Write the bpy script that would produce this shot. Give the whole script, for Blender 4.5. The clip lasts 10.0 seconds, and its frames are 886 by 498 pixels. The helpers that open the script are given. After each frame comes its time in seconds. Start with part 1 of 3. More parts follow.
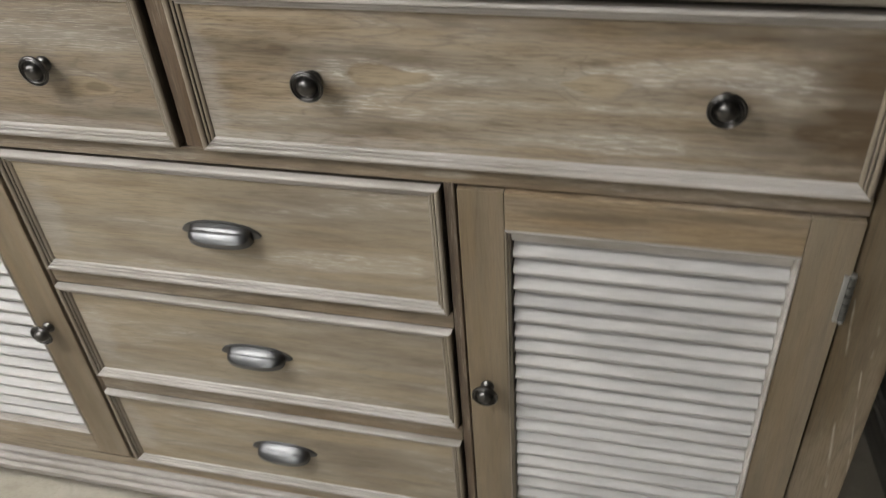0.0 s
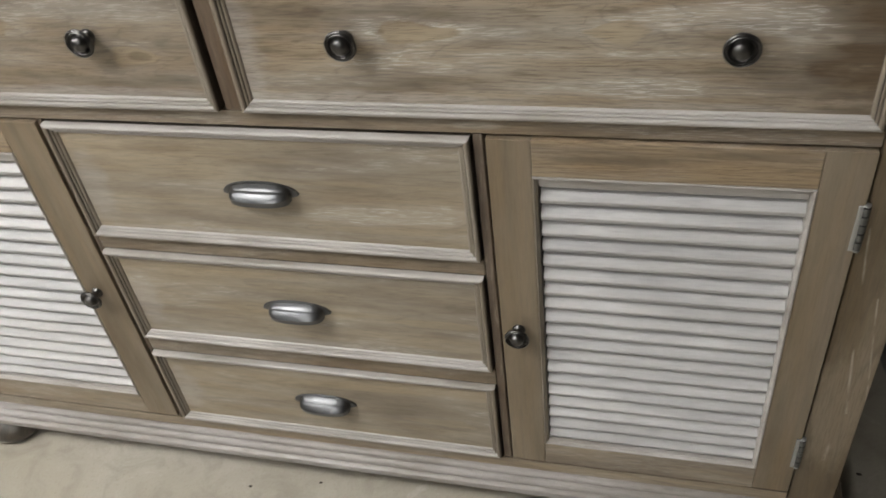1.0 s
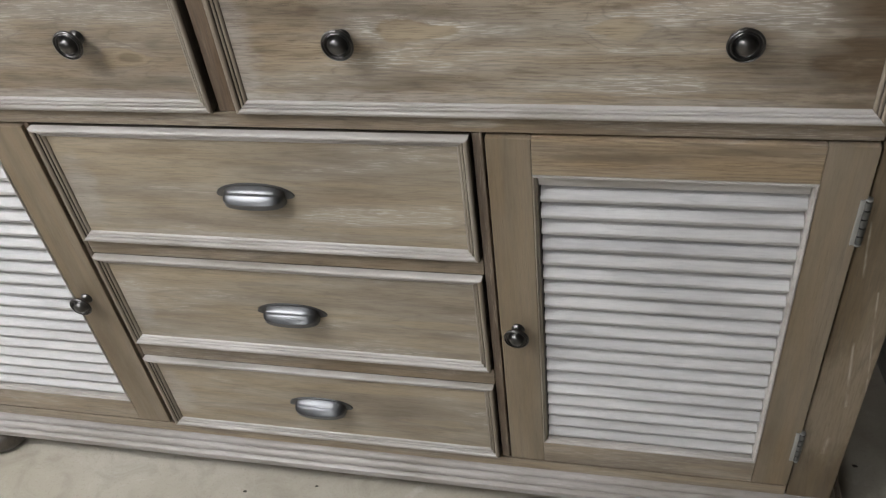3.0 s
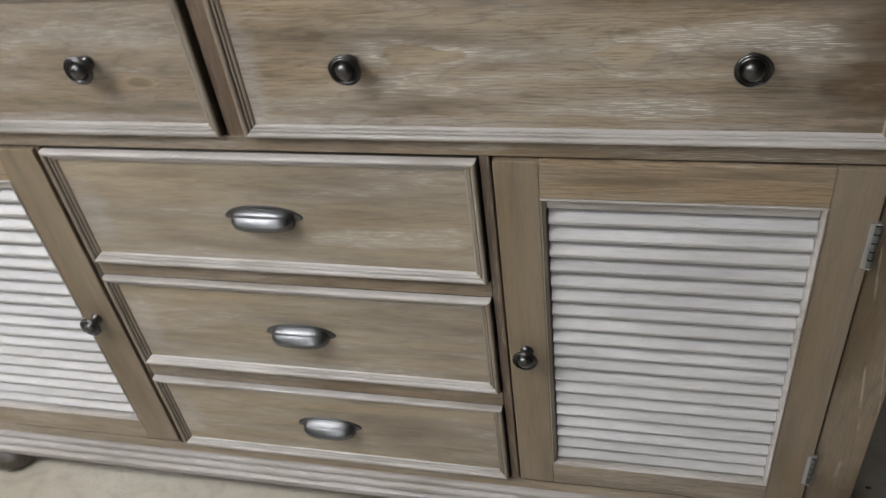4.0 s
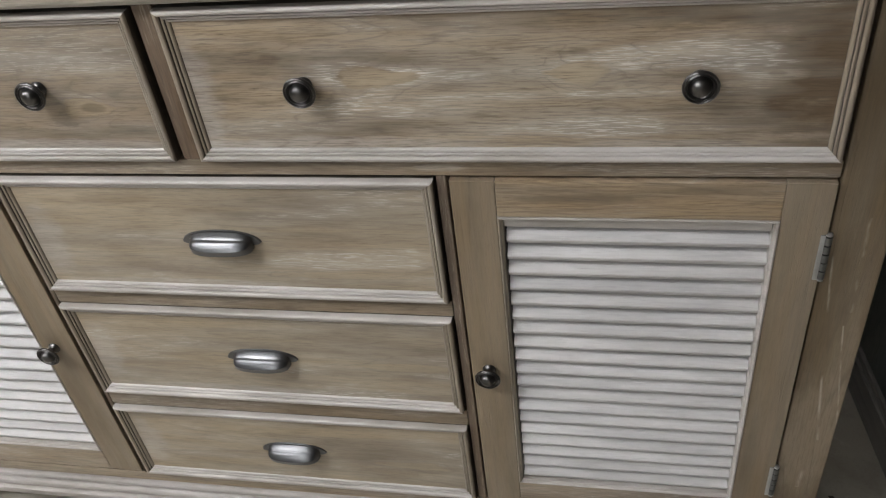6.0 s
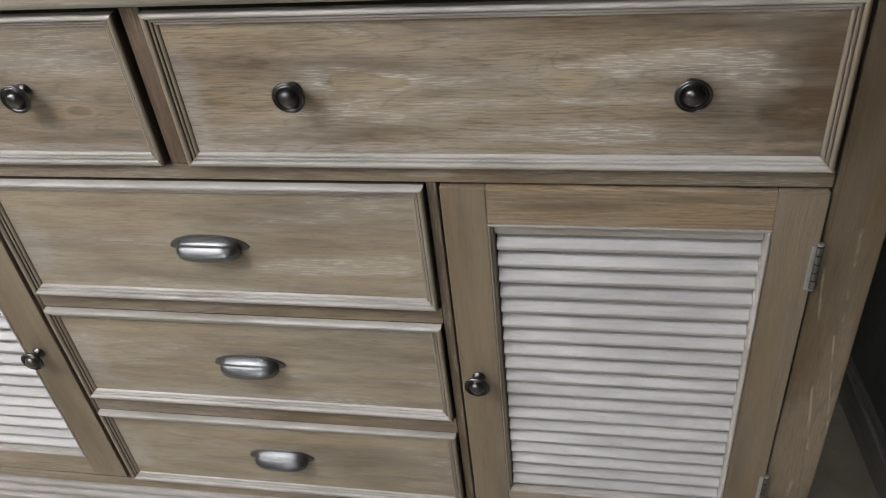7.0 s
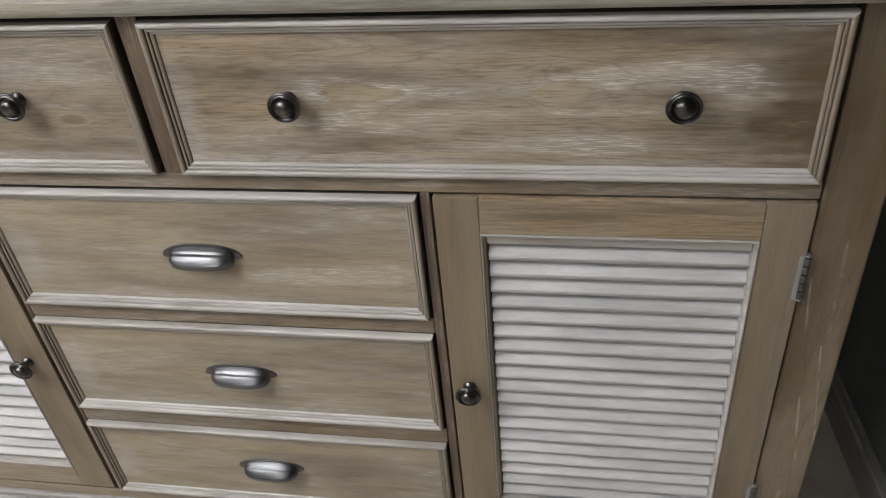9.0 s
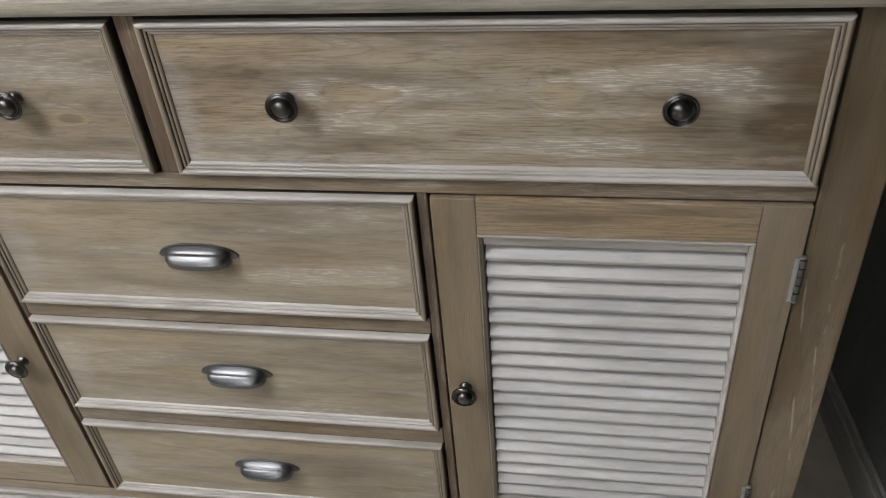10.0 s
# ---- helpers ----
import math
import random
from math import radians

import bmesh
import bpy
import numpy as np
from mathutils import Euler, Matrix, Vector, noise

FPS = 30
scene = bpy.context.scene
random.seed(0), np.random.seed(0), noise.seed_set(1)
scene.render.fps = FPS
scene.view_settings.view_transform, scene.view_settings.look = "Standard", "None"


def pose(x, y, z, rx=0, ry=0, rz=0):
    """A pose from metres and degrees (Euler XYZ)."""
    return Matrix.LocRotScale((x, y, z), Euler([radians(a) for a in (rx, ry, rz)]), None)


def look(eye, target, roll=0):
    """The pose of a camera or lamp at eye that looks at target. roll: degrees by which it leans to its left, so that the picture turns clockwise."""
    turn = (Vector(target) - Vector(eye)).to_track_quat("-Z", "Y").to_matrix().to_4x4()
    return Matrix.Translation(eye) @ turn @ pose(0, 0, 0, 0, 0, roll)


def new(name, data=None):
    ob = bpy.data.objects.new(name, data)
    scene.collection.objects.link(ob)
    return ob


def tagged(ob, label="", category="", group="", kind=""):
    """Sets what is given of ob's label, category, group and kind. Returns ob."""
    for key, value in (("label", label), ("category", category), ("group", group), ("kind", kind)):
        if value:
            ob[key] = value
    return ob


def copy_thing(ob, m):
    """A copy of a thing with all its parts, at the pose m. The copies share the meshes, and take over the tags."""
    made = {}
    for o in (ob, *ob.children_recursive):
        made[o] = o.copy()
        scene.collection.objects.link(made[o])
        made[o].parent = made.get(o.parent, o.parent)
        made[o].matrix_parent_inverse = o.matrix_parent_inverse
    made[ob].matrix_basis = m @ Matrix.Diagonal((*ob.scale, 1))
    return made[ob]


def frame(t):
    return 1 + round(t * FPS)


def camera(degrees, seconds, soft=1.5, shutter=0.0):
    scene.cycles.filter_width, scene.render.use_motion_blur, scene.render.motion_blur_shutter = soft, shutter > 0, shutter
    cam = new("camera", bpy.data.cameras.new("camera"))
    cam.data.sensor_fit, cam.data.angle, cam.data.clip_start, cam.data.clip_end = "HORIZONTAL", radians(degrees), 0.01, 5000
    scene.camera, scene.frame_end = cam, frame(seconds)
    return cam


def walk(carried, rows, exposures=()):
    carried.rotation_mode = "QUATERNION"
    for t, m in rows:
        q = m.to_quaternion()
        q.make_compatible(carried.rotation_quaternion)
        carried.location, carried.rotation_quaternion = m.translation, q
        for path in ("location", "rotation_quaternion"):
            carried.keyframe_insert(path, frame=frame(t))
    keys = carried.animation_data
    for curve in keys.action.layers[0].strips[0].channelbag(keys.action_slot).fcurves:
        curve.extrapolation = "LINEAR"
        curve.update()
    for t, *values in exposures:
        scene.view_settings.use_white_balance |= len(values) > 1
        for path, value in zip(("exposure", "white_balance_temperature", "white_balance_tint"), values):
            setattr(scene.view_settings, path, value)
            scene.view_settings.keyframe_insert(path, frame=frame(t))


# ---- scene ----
cam = camera(54.9, 10.0, soft=1.2, shutter=0.9)
PATH = [
    (0, (0.467, -0.689, 1.189), (0.023, 0.804, -0.064), -4.9),
    (0.2, (0.477, -0.7, 1.183), (0.016, 0.787, -0.073), -6.3),
    (0.4, (0.482, -0.702, 1.173), (0.04, 0.787, -0.088), -7.3),
    (0.5, (0.489, -0.685, 1.179), (0.082, 0.788, -0.112), -8.0),
    (0.7, (0.486, -0.715, 1.191), (0.115, 0.768, -0.097), -7.9),
    (0.8, (0.474, -0.737, 1.192), (0.081, 0.754, -0.081), -8.1),
    (1, (0.461, -0.745, 1.2), (-0.011, 0.7, -0.099), -8.1),
    (1.5, (0.432, -0.756, 1.193), (-0.006, 0.687, -0.12), -7.6),
    (2, (0.428, -0.753, 1.196), (-0.001, 0.685, -0.126), -8.0),
    (2.5, (0.431, -0.743, 1.198), (0.022, 0.699, -0.125), -8.0),
    (3.8, (0.442, -0.733, 1.202), (-0.022, 0.728, -0.083), -7.9),
    (4, (0.44, -0.729, 1.207), (-0.013, 0.733, -0.08), -8.5),
    (4.5, (0.444, -0.724, 1.211), (0.008, 0.749, -0.07), -9.1),
    (5, (0.45, -0.729, 1.205), (0.062, 0.772, -0.06), -8.8),
    (5.5, (0.453, -0.731, 1.206), (0.061, 0.774, -0.051), -8.2),
    (7, (0.452, -0.72, 1.204), (0.086, 0.795, -0.05), -7.0),
    (7.5, (0.449, -0.718, 1.209), (0.092, 0.806, -0.036), -6.6),
    (8, (0.446, -0.723, 1.207), (0.099, 0.81, -0.03), -6.3),
    (8.5, (0.446, -0.725, 1.207), (0.099, 0.81, -0.027), -6.0),
    (9, (0.445, -0.729, 1.206), (0.113, 0.811, -0.027), -5.9),
    (9.5, (0.442, -0.73, 1.207), (0.12, 0.809, -0.029), -5.4),
    (10, (0.443, -0.73, 1.208), (0.123, 0.811, -0.026), -5.4),
]
EXPOSURES = [(0.0, 0.0, 6850, 8), (0.8, 0.0, 6800, 8), (1.5, 0.0, 6600, 9), (2.2, 0.0, 6450, 9), (4.5, 0.0, 6500, 10), (10.0, 0.0, 6540, 10)]
walk(cam, [(t, look(eye, target, roll)) for t, eye, target, roll in PATH], EXPOSURES)

scene.render.film_transparent = False

# ---- world, lights ----
world = bpy.data.worlds.new("world")
world.use_nodes = True
world.node_tree.nodes["Background"].inputs[0].default_value = (0.5, 0.5, 0.5, 1)
world.node_tree.nodes["Background"].inputs[1].default_value = 0.0
scene.world = world
LIGHT = 26.0
LAMPS = ((-0.38, -3.6, 90), (-2.9, -1.3, 0))


# ---- materials ----
class Nodes:
    """Short hand for building a node tree."""

    def __init__(self, name):
        self.mat = bpy.data.materials.new(name)
        self.mat.use_nodes = True
        self.tree = self.mat.node_tree
        self.bsdf = self.tree.nodes["Principled BSDF"]

    def add(self, kind, **inputs):
        node = self.tree.nodes.new(kind)
        for key, value in inputs.items():
            self.put(node.inputs[key.replace("_", " ")], value)
        return node

    def put(self, socket, value):
        if isinstance(value, bpy.types.NodeSocket):
            self.tree.links.new(value, socket)
        else:
            socket.default_value = value

    def math(self, op, a, b=0.0, c=0.0, clamp=False):
        node = self.tree.nodes.new("ShaderNodeMath")
        node.operation, node.use_clamp = op, clamp
        for i, v in enumerate((a, b, c)):
            self.put(node.inputs[i], v)
        return node.outputs[0]

    def vec(self, op, a, b):
        node = self.tree.nodes.new("ShaderNodeVectorMath")
        node.operation = op
        self.put(node.inputs[0], a)
        self.put(node.inputs[1], b)
        return node.outputs[0]

    def noise(self, vector, scale, detail=2.0, rough=0.5, distort=0.0):
        node = self.add("ShaderNodeTexNoise", Vector=vector, Scale=scale, Detail=detail, Roughness=rough, Distortion=distort)
        return node.outputs["Fac"]

    def ramp(self, fac, stops, smooth=False):
        node = self.tree.nodes.new("ShaderNodeValToRGB")
        node.color_ramp.interpolation = "EASE" if smooth else "LINEAR"
        els = node.color_ramp.elements
        while len(els) < len(stops):
            els.new(0.5)
        for el, (pos, col) in zip(els, stops):
            el.position = pos
            el.color = (col, col, col, 1) if isinstance(col, (int, float)) else (*col, 1)
        self.put(node.inputs[0], fac)
        return node.outputs[0]

    def mix(self, fac, a, b, blend="MIX"):
        node = self.tree.nodes.new("ShaderNodeMix")
        node.data_type, node.blend_type = "RGBA", blend
        for i, v in ((0, fac), (6, a), (7, b)):
            if isinstance(v, tuple) and len(v) == 3:
                v = (*v, 1)
            self.put(node.inputs[i], v)
        return node.outputs[2]

    def bump(self, height, strength, distance):
        node = self.add("ShaderNodeBump", Height=height, Strength=strength, Distance=distance)
        self.put(self.bsdf.inputs["Normal"], node.outputs[0])

    def done(self, color, rough, metal=0.0, specular=0.5):
        self.put(self.bsdf.inputs["Base Color"], (*color, 1) if isinstance(color, tuple) else color)
        self.put(self.bsdf.inputs["Roughness"], rough)
        self.put(self.bsdf.inputs["Metallic"], metal)
        self.put(self.bsdf.inputs["Specular IOR Level"], specular)
        return self.mat


def wood(name, tones, along="x", figures=(), wash=0.35, wash_tone=(0.50, 0.46, 0.41), rings=9.0, contrast=1.0, rough=0.5, dash=1.0, scuffs=(), warm=0.6, fibres=0.45, patch=0.7, combed=(), blotches=()):
    """Grey-brown washed wood. tones: dark, middle, pale. along: the axis of the grain. figures: pale flames in the grain, as x, z, half length, half height."""
    n = Nodes(name)
    coord = n.add("ShaderNodeTexCoord").outputs["Object"]
    if not (figures or scuffs or blotches):
        rnd = n.add("ShaderNodeObjectInfo").outputs["Random"]
        shift = n.tree.nodes.new("ShaderNodeCombineXYZ")
        for i, k in enumerate((7.3, 3.1, 5.7)):
            n.put(shift.inputs[i], n.math("MULTIPLY", rnd, k))
        coord = n.vec("ADD", coord, shift.outputs[0])
    sep = n.tree.nodes.new("ShaderNodeSeparateXYZ")
    n.put(sep.inputs[0], coord)
    order = {"x": (0, 1, 2), "z": (2, 1, 0), "y": (1, 0, 2)}[along]
    px, py, pz = (sep.outputs[i] for i in order)

    def stretched(sx, sy, sz):
        node = n.tree.nodes.new("ShaderNodeCombineXYZ")
        for i, (v, k) in enumerate(((px, sx), (py, sy), (pz, sz))):
            n.put(node.inputs[i], n.math("MULTIPLY", v, k))
        return node.outputs[0]

    # growth rings: the level lines of a long, slow field
    field = n.noise(stretched(1.7, 5.0, 20.0), 1.0, 2.5, 0.45, 0.4)
    bend = n.noise(stretched(14.0, 16.0, 60.0), 1.0, 3.0, 0.6)
    ragged = n.noise(stretched(26.0, 14.0, 70.0), 1.0, 4.0, 0.6)
    flame = None
    for fx, fz, hx, hz, tip in figures:
        dx = n.math("DIVIDE", n.math("SUBTRACT", px, fx), hx)
        narrow = n.math("MAXIMUM", n.math("SUBTRACT", 1.0, n.math("MULTIPLY", dx, 0.7 * tip)), 0.3)
        dz = n.math("DIVIDE", n.math("DIVIDE", n.math("SUBTRACT", pz, fz), hz), narrow)
        dist = n.math("SQRT", n.math("ADD", n.math("MULTIPLY", dx, dx), n.math("MULTIPLY", dz, dz)))
        dist = n.math("ADD", dist, n.math("MULTIPLY", n.math("SUBTRACT", ragged, 0.5), 1.2))
        rise = n.math("SUBTRACT", 1.0, n.math("MULTIPLY", dist, 0.42), clamp=True)
        flame = rise if flame is None else n.math("MAXIMUM", flame, rise)
    if flame is not None:
        field = n.math("ADD", n.math("MULTIPLY", field, 0.8), n.math("MULTIPLY", flame, 0.17))
    lines = n.math("FRACT", n.math("MULTIPLY", n.math("ADD", field, n.math("MULTIPLY", bend, 0.022)), rings))
    ring = n.ramp(lines, ((0.0, 0.0), (0.05, 0.25), (0.14, 0.8), (0.30, 1.0), (0.85, 1.0), (0.96, 0.7), (1.0, 0.0)))
    fibre = n.noise(stretched(26.0, 120.0, 540.0), 1.0, 4.0, 0.65)
    streak = n.noise(stretched(5.0, 20.0, 80.0), 1.0, 5.0, 0.65)
    cloud = n.noise(stretched(6.0, 9.0, 22.0), 1.0, 4.0, 0.6)
    where = n.noise(stretched(4.0, 9.0, 26.0), 1.0, 3.0, 0.6)
    dark, middle, pale = tones
    band = n.noise(stretched(1.6, 6.0, 34.0), 1.0, 3.0, 0.5)
    color = n.mix(n.ramp(cloud, ((0.35, 0.0), (0.62, 1.0))), middle, pale)
    tan = tuple(c * k for c, k in zip(pale, (1.02, 0.93, 0.78)))
    color = n.mix(n.math("MULTIPLY", n.ramp(band, ((0.46, 0.0), (0.60, 1.0))), warm), color, tan)
    color = n.mix(n.math("MULTIPLY", n.ramp(band, ((0.36, 1.0), (0.48, 0.0))), 0.35 * contrast), color, dark)
    color = n.mix(n.math("MULTIPLY", n.ramp(streak, ((0.36, 1.0), (0.58, 0.0))), 0.28 * contrast), color, dark)
    if flame is not None:
        color = n.mix(n.math("MULTIPLY", n.ramp(flame, ((0.63, 0.0), (0.74, 1.0))), patch), color, FLAME)
        color = n.mix(n.math("MULTIPLY", n.ramp(flame, ((0.600, 0.0), (0.640, 1.0), (0.67, 0.0))), n.math("MULTIPLY", n.ramp(bend, ((0.40, 0.2), (0.62, 1.0))), 1.3 * patch)), color, dark)
    if flame is not None:
        where = n.math("ADD", where, n.math("MULTIPLY", n.math("SUBTRACT", flame, 0.30), 0.16))
    # patches where the pores hold more or less paste: x, z, half length, half height, amount
    for cx, cz, hx, hz, amount in combed:
        dx = n.math("DIVIDE", n.math("SUBTRACT", px, cx), hx)
        dz = n.math("DIVIDE", n.math("SUBTRACT", pz, cz), hz)
        near = n.math("SUBTRACT", 1.0, n.math("ADD", n.math("MULTIPLY", dx, dx), n.math("MULTIPLY", dz, dz)), clamp=True)
        where = n.math("ADD", where, n.math("MULTIPLY", near, amount))
    # glaze stains and painted shade: x, z, half length, half height, amount, tone
    for cx, cz, hx, hz, amount, tone in blotches:
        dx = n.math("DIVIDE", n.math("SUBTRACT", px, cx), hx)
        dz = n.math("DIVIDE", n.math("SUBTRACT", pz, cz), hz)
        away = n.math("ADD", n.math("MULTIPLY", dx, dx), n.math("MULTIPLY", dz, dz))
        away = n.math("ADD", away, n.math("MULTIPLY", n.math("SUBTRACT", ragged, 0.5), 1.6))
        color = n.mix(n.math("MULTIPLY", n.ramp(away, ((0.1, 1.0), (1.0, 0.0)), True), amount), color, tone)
    faint = n.ramp(where, ((0.36, 0.35), (0.6, 1.0)))
    if flame is not None:
        faint = n.math("MULTIPLY", faint, n.ramp(flame, ((0.60, 1.0), (0.66, 0.0))))
    color = n.mix(n.math("MULTIPLY", n.math("MULTIPLY", n.math("SUBTRACT", 1.0, ring), faint), 0.58 * contrast), color, dark)
    hair = n.math("MULTIPLY", n.ramp(fibre, ((0.40, 1.0), (0.52, 0.0))), fibres * contrast)
    if flame is not None:
        hair = n.math("MULTIPLY", hair, n.ramp(flame, ((0.64, 1.0), (0.70, 0.6))))
    color = n.mix(hair, color, dark)
    # short dark pores
    pits = n.noise(stretched(48.0, 260.0, 900.0), 1.0, 2.0, 0.5)
    color = n.mix(n.math("MULTIPLY", n.ramp(pits, ((0.30, 1.0), (0.40, 0.0))), 0.5 * contrast), color, dark)
    # pale paste left in the open pores
    pores = n.noise(stretched(42.0, 300.0, 760.0), 1.0, 2.5, 0.6)
    dashes = n.math("MULTIPLY", n.ramp(pores, ((0.50, 0.0), (0.60, 1.0))), n.ramp(where, ((0.46, 0.0), (0.60, 1.0))))
    haze = n.math("MULTIPLY", n.ramp(where, ((0.35, 0.0), (0.72, 1.0))), 0.5)
    if flame is not None:
        clear = n.ramp(flame, ((0.64, 1.0), (0.70, 0.0)))
        dashes = n.math("MULTIPLY", dashes, clear)
        haze = n.math("MULTIPLY", haze, clear)
    color = n.mix(n.math("MULTIPLY", n.math("MAXIMUM", n.math("MULTIPLY", dashes, dash), haze), wash, clamp=True), color, wash_tone)
    for sx, half, low, high, lean in scuffs:
        off = n.math("ABSOLUTE", n.math("SUBTRACT", n.math("ADD", pz, n.math("MULTIPLY", n.math("SUBTRACT", field, 0.5), 0.012)), n.math("ADD", sx, n.math("MULTIPLY", n.math("SUBTRACT", px, low), lean))))
        line = n.math("SUBTRACT", 1.0, n.math("DIVIDE", off, half), clamp=True)
        span = n.math("MULTIPLY", n.math("GREATER_THAN", px, low), n.math("LESS_THAN", px, high))
        worn = n.math("MULTIPLY", n.math("MULTIPLY", line, span), n.ramp(bend, ((0.44, 0.0), (0.58, 1.0))))
        color = n.mix(n.math("MULTIPLY", worn, 0.65), color, wash_tone)
    height = n.math("ADD", n.math("MULTIPLY", fibre, 0.6), n.math("MULTIPLY", ring, 0.4))
    height = n.math("SUBTRACT", height, n.math("MULTIPLY", dashes, 0.3))
    n.bump(height, 0.35, 0.0012)
    return n.done(color, n.math("ADD", rough - 0.08, n.math("MULTIPLY", fibre, 0.2)))


FLAME = (0.410, 0.330, 0.228)
TONES = ((0.070, 0.050, 0.034), (0.205, 0.155, 0.106), (0.315, 0.258, 0.192))
WARM = ((0.060, 0.040, 0.025), (0.165, 0.122, 0.079), (0.225, 0.175, 0.120))
GREY = ((0.100, 0.087, 0.074), (0.255, 0.230, 0.200), (0.385, 0.358, 0.330))
OLIVE = ((0.072, 0.051, 0.031), (0.152, 0.113, 0.070), (0.204, 0.159, 0.105))
DARK = ((0.034, 0.021, 0.013), (0.088, 0.058, 0.038), (0.134, 0.094, 0.064))
BOARD = ((0.095, 0.085, 0.067), (0.205, 0.185, 0.150), (0.295, 0.270, 0.230))
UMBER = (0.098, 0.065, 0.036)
HAZE = (0.400, 0.345, 0.275)
WORN = (0.228, 0.178, 0.122)
PASTE = (0.400, 0.380, 0.375)
# Umber at the right end and top edge also paints the light's fall-off.
wood_flames = wood("washed_wood_flames", ((0.060, 0.041, 0.024), (0.202, 0.150, 0.096), (0.335, 0.271, 0.198)), "x", ((0.222, 0.815, 0.056, 0.014, 1), (0.416, 0.817, 0.036, 0.015, -1)), wash=0.8, wash_tone=(0.60, 0.56, 0.505), contrast=1.05, rings=15.0, dash=1.1, patch=0.4, combed=((0.10, 0.80, 0.09, 0.05, -0.16), (0.20, 0.868, 0.16, 0.02, -0.10), (0.515, 0.839, 0.09, 0.011, 0.20), (0.41, 0.793, 0.16, 0.007, 0.18), (0.42, 0.757, 0.16, 0.014, 0.15), (0.24, 0.780, 0.12, 0.020, 0.06), (0.64, 0.81, 0.06, 0.07, -0.2)), blotches=((0.36, 0.795, 0.16, 0.060, 0.4, HAZE), (0.236, 0.815, 0.046, 0.011, 0.55, FLAME), (0.414, 0.815, 0.034, 0.013, 0.6, FLAME), (0.680, 0.82, 0.15, 0.13, 0.9, UMBER), (0.42, 0.888, 0.34, 0.034, 0.55, UMBER), (0.58, 0.876, 0.16, 0.020, 0.6, UMBER), (0.60, 0.765, 0.10, 0.020, 0.4, UMBER), (0.592, 0.812, 0.036, 0.012, 0.55, HAZE), (0.596, 0.813, 0.010, 0.004, 0.4, UMBER), (0.116, 0.838, 0.014, 0.008, 0.6, UMBER), (0.182, 0.816, 0.009, 0.004, 0.5, UMBER), (0.420, 0.838, 0.012, 0.006, 0.5, UMBER), (0.015, 0.79, 0.045, 0.09, 0.4, PASTE), (0.16, 0.738, 0.22, 0.012, 0.45, PASTE), (0.50, 0.737, 0.12, 0.008, 0.35, PASTE)))
wood_brown = wood("washed_wood_brown", ((0.056, 0.039, 0.025), (0.168, 0.125, 0.081), (0.258, 0.207, 0.150)), "x", ((-0.105, 0.785, 0.040, 0.014, 1), (-0.30, 0.82, 0.06, 0.016, -1)), wash=0.75, rings=11.0, patch=0.35, dash=0.85, combed=((-0.13, 0.84, 0.12, 0.016, 0.16),), blotches=((-0.100, 0.785, 0.018, 0.007, 0.5, UMBER), (-0.20, 0.738, 0.25, 0.010, 0.4, PASTE)))
wood_plain = wood("washed_wood_across", TONES, "x", wash=0.45, rings=9.0, contrast=0.8)
wood_soft = wood("washed_wood_drawer", ((0.105, 0.081, 0.057), (0.222, 0.179, 0.131), (0.335, 0.283, 0.214)), "x", ((0.19, 0.395, 0.08, 0.010, -1), (0.17, 0.185, 0.07, 0.010, -1), (0.15, 0.552, 0.11, 0.006, 1)), wash=0.7, rings=7.0, contrast=0.8, fibres=0.38, patch=0.3, dash=1.2, combed=((0.15, 0.574, 0.13, 0.017, 0.32), (-0.15, 0.58, 0.12, 0.05, -0.1), (-0.05, 0.655, 0.2, 0.03, -0.1), (0.10, 0.42, 0.2, 0.05, -0.08), (0.02, 0.21, 0.24, 0.05, -0.08)), blotches=((-0.08, 0.535, 0.20, 0.008, 0.4, PASTE), (-0.08, 0.336, 0.2, 0.010, 0.4, PASTE), (-0.235, 0.60, 0.03, 0.07, 0.3, PASTE), (-0.235, 0.40, 0.03, 0.06, 0.35, PASTE), (-0.235, 0.20, 0.03, 0.06, 0.3, PASTE), (-0.12, 0.665, 0.06, 0.012, 0.3, UMBER), (0.06, 0.640, 0.07, 0.010, 0.3, UMBER), (0.20, 0.375, 0.035, 0.008, 0.25, UMBER)))
wood_rail = wood("washed_wood_rail", WARM, "x", wash=0.4, rings=13.0, contrast=1.0, blotches=((0.275, 0.7085, 0.035, 0.006, 0.5, (0.42, 0.38, 0.33)), (-0.05, 0.709, 0.05, 0.006, 0.3, (0.36, 0.32, 0.27)), (0.50, 0.706, 0.20, 0.010, 0.4, UMBER)))
wood_door_rail = wood("washed_wood_door_rail", ((0.072, 0.045, 0.024), (0.245, 0.176, 0.106), (0.325, 0.250, 0.165)), "x", wash=0.4, rings=10.0, contrast=1.0, blotches=((0.42, 0.672, 0.10, 0.008, 0.6, UMBER), (0.56, 0.684, 0.08, 0.006, 0.5, UMBER)))
wood_stile = wood("washed_wood_upright", OLIVE, "z", wash=0.3, rings=3.0, contrast=0.4, dash=0.3)
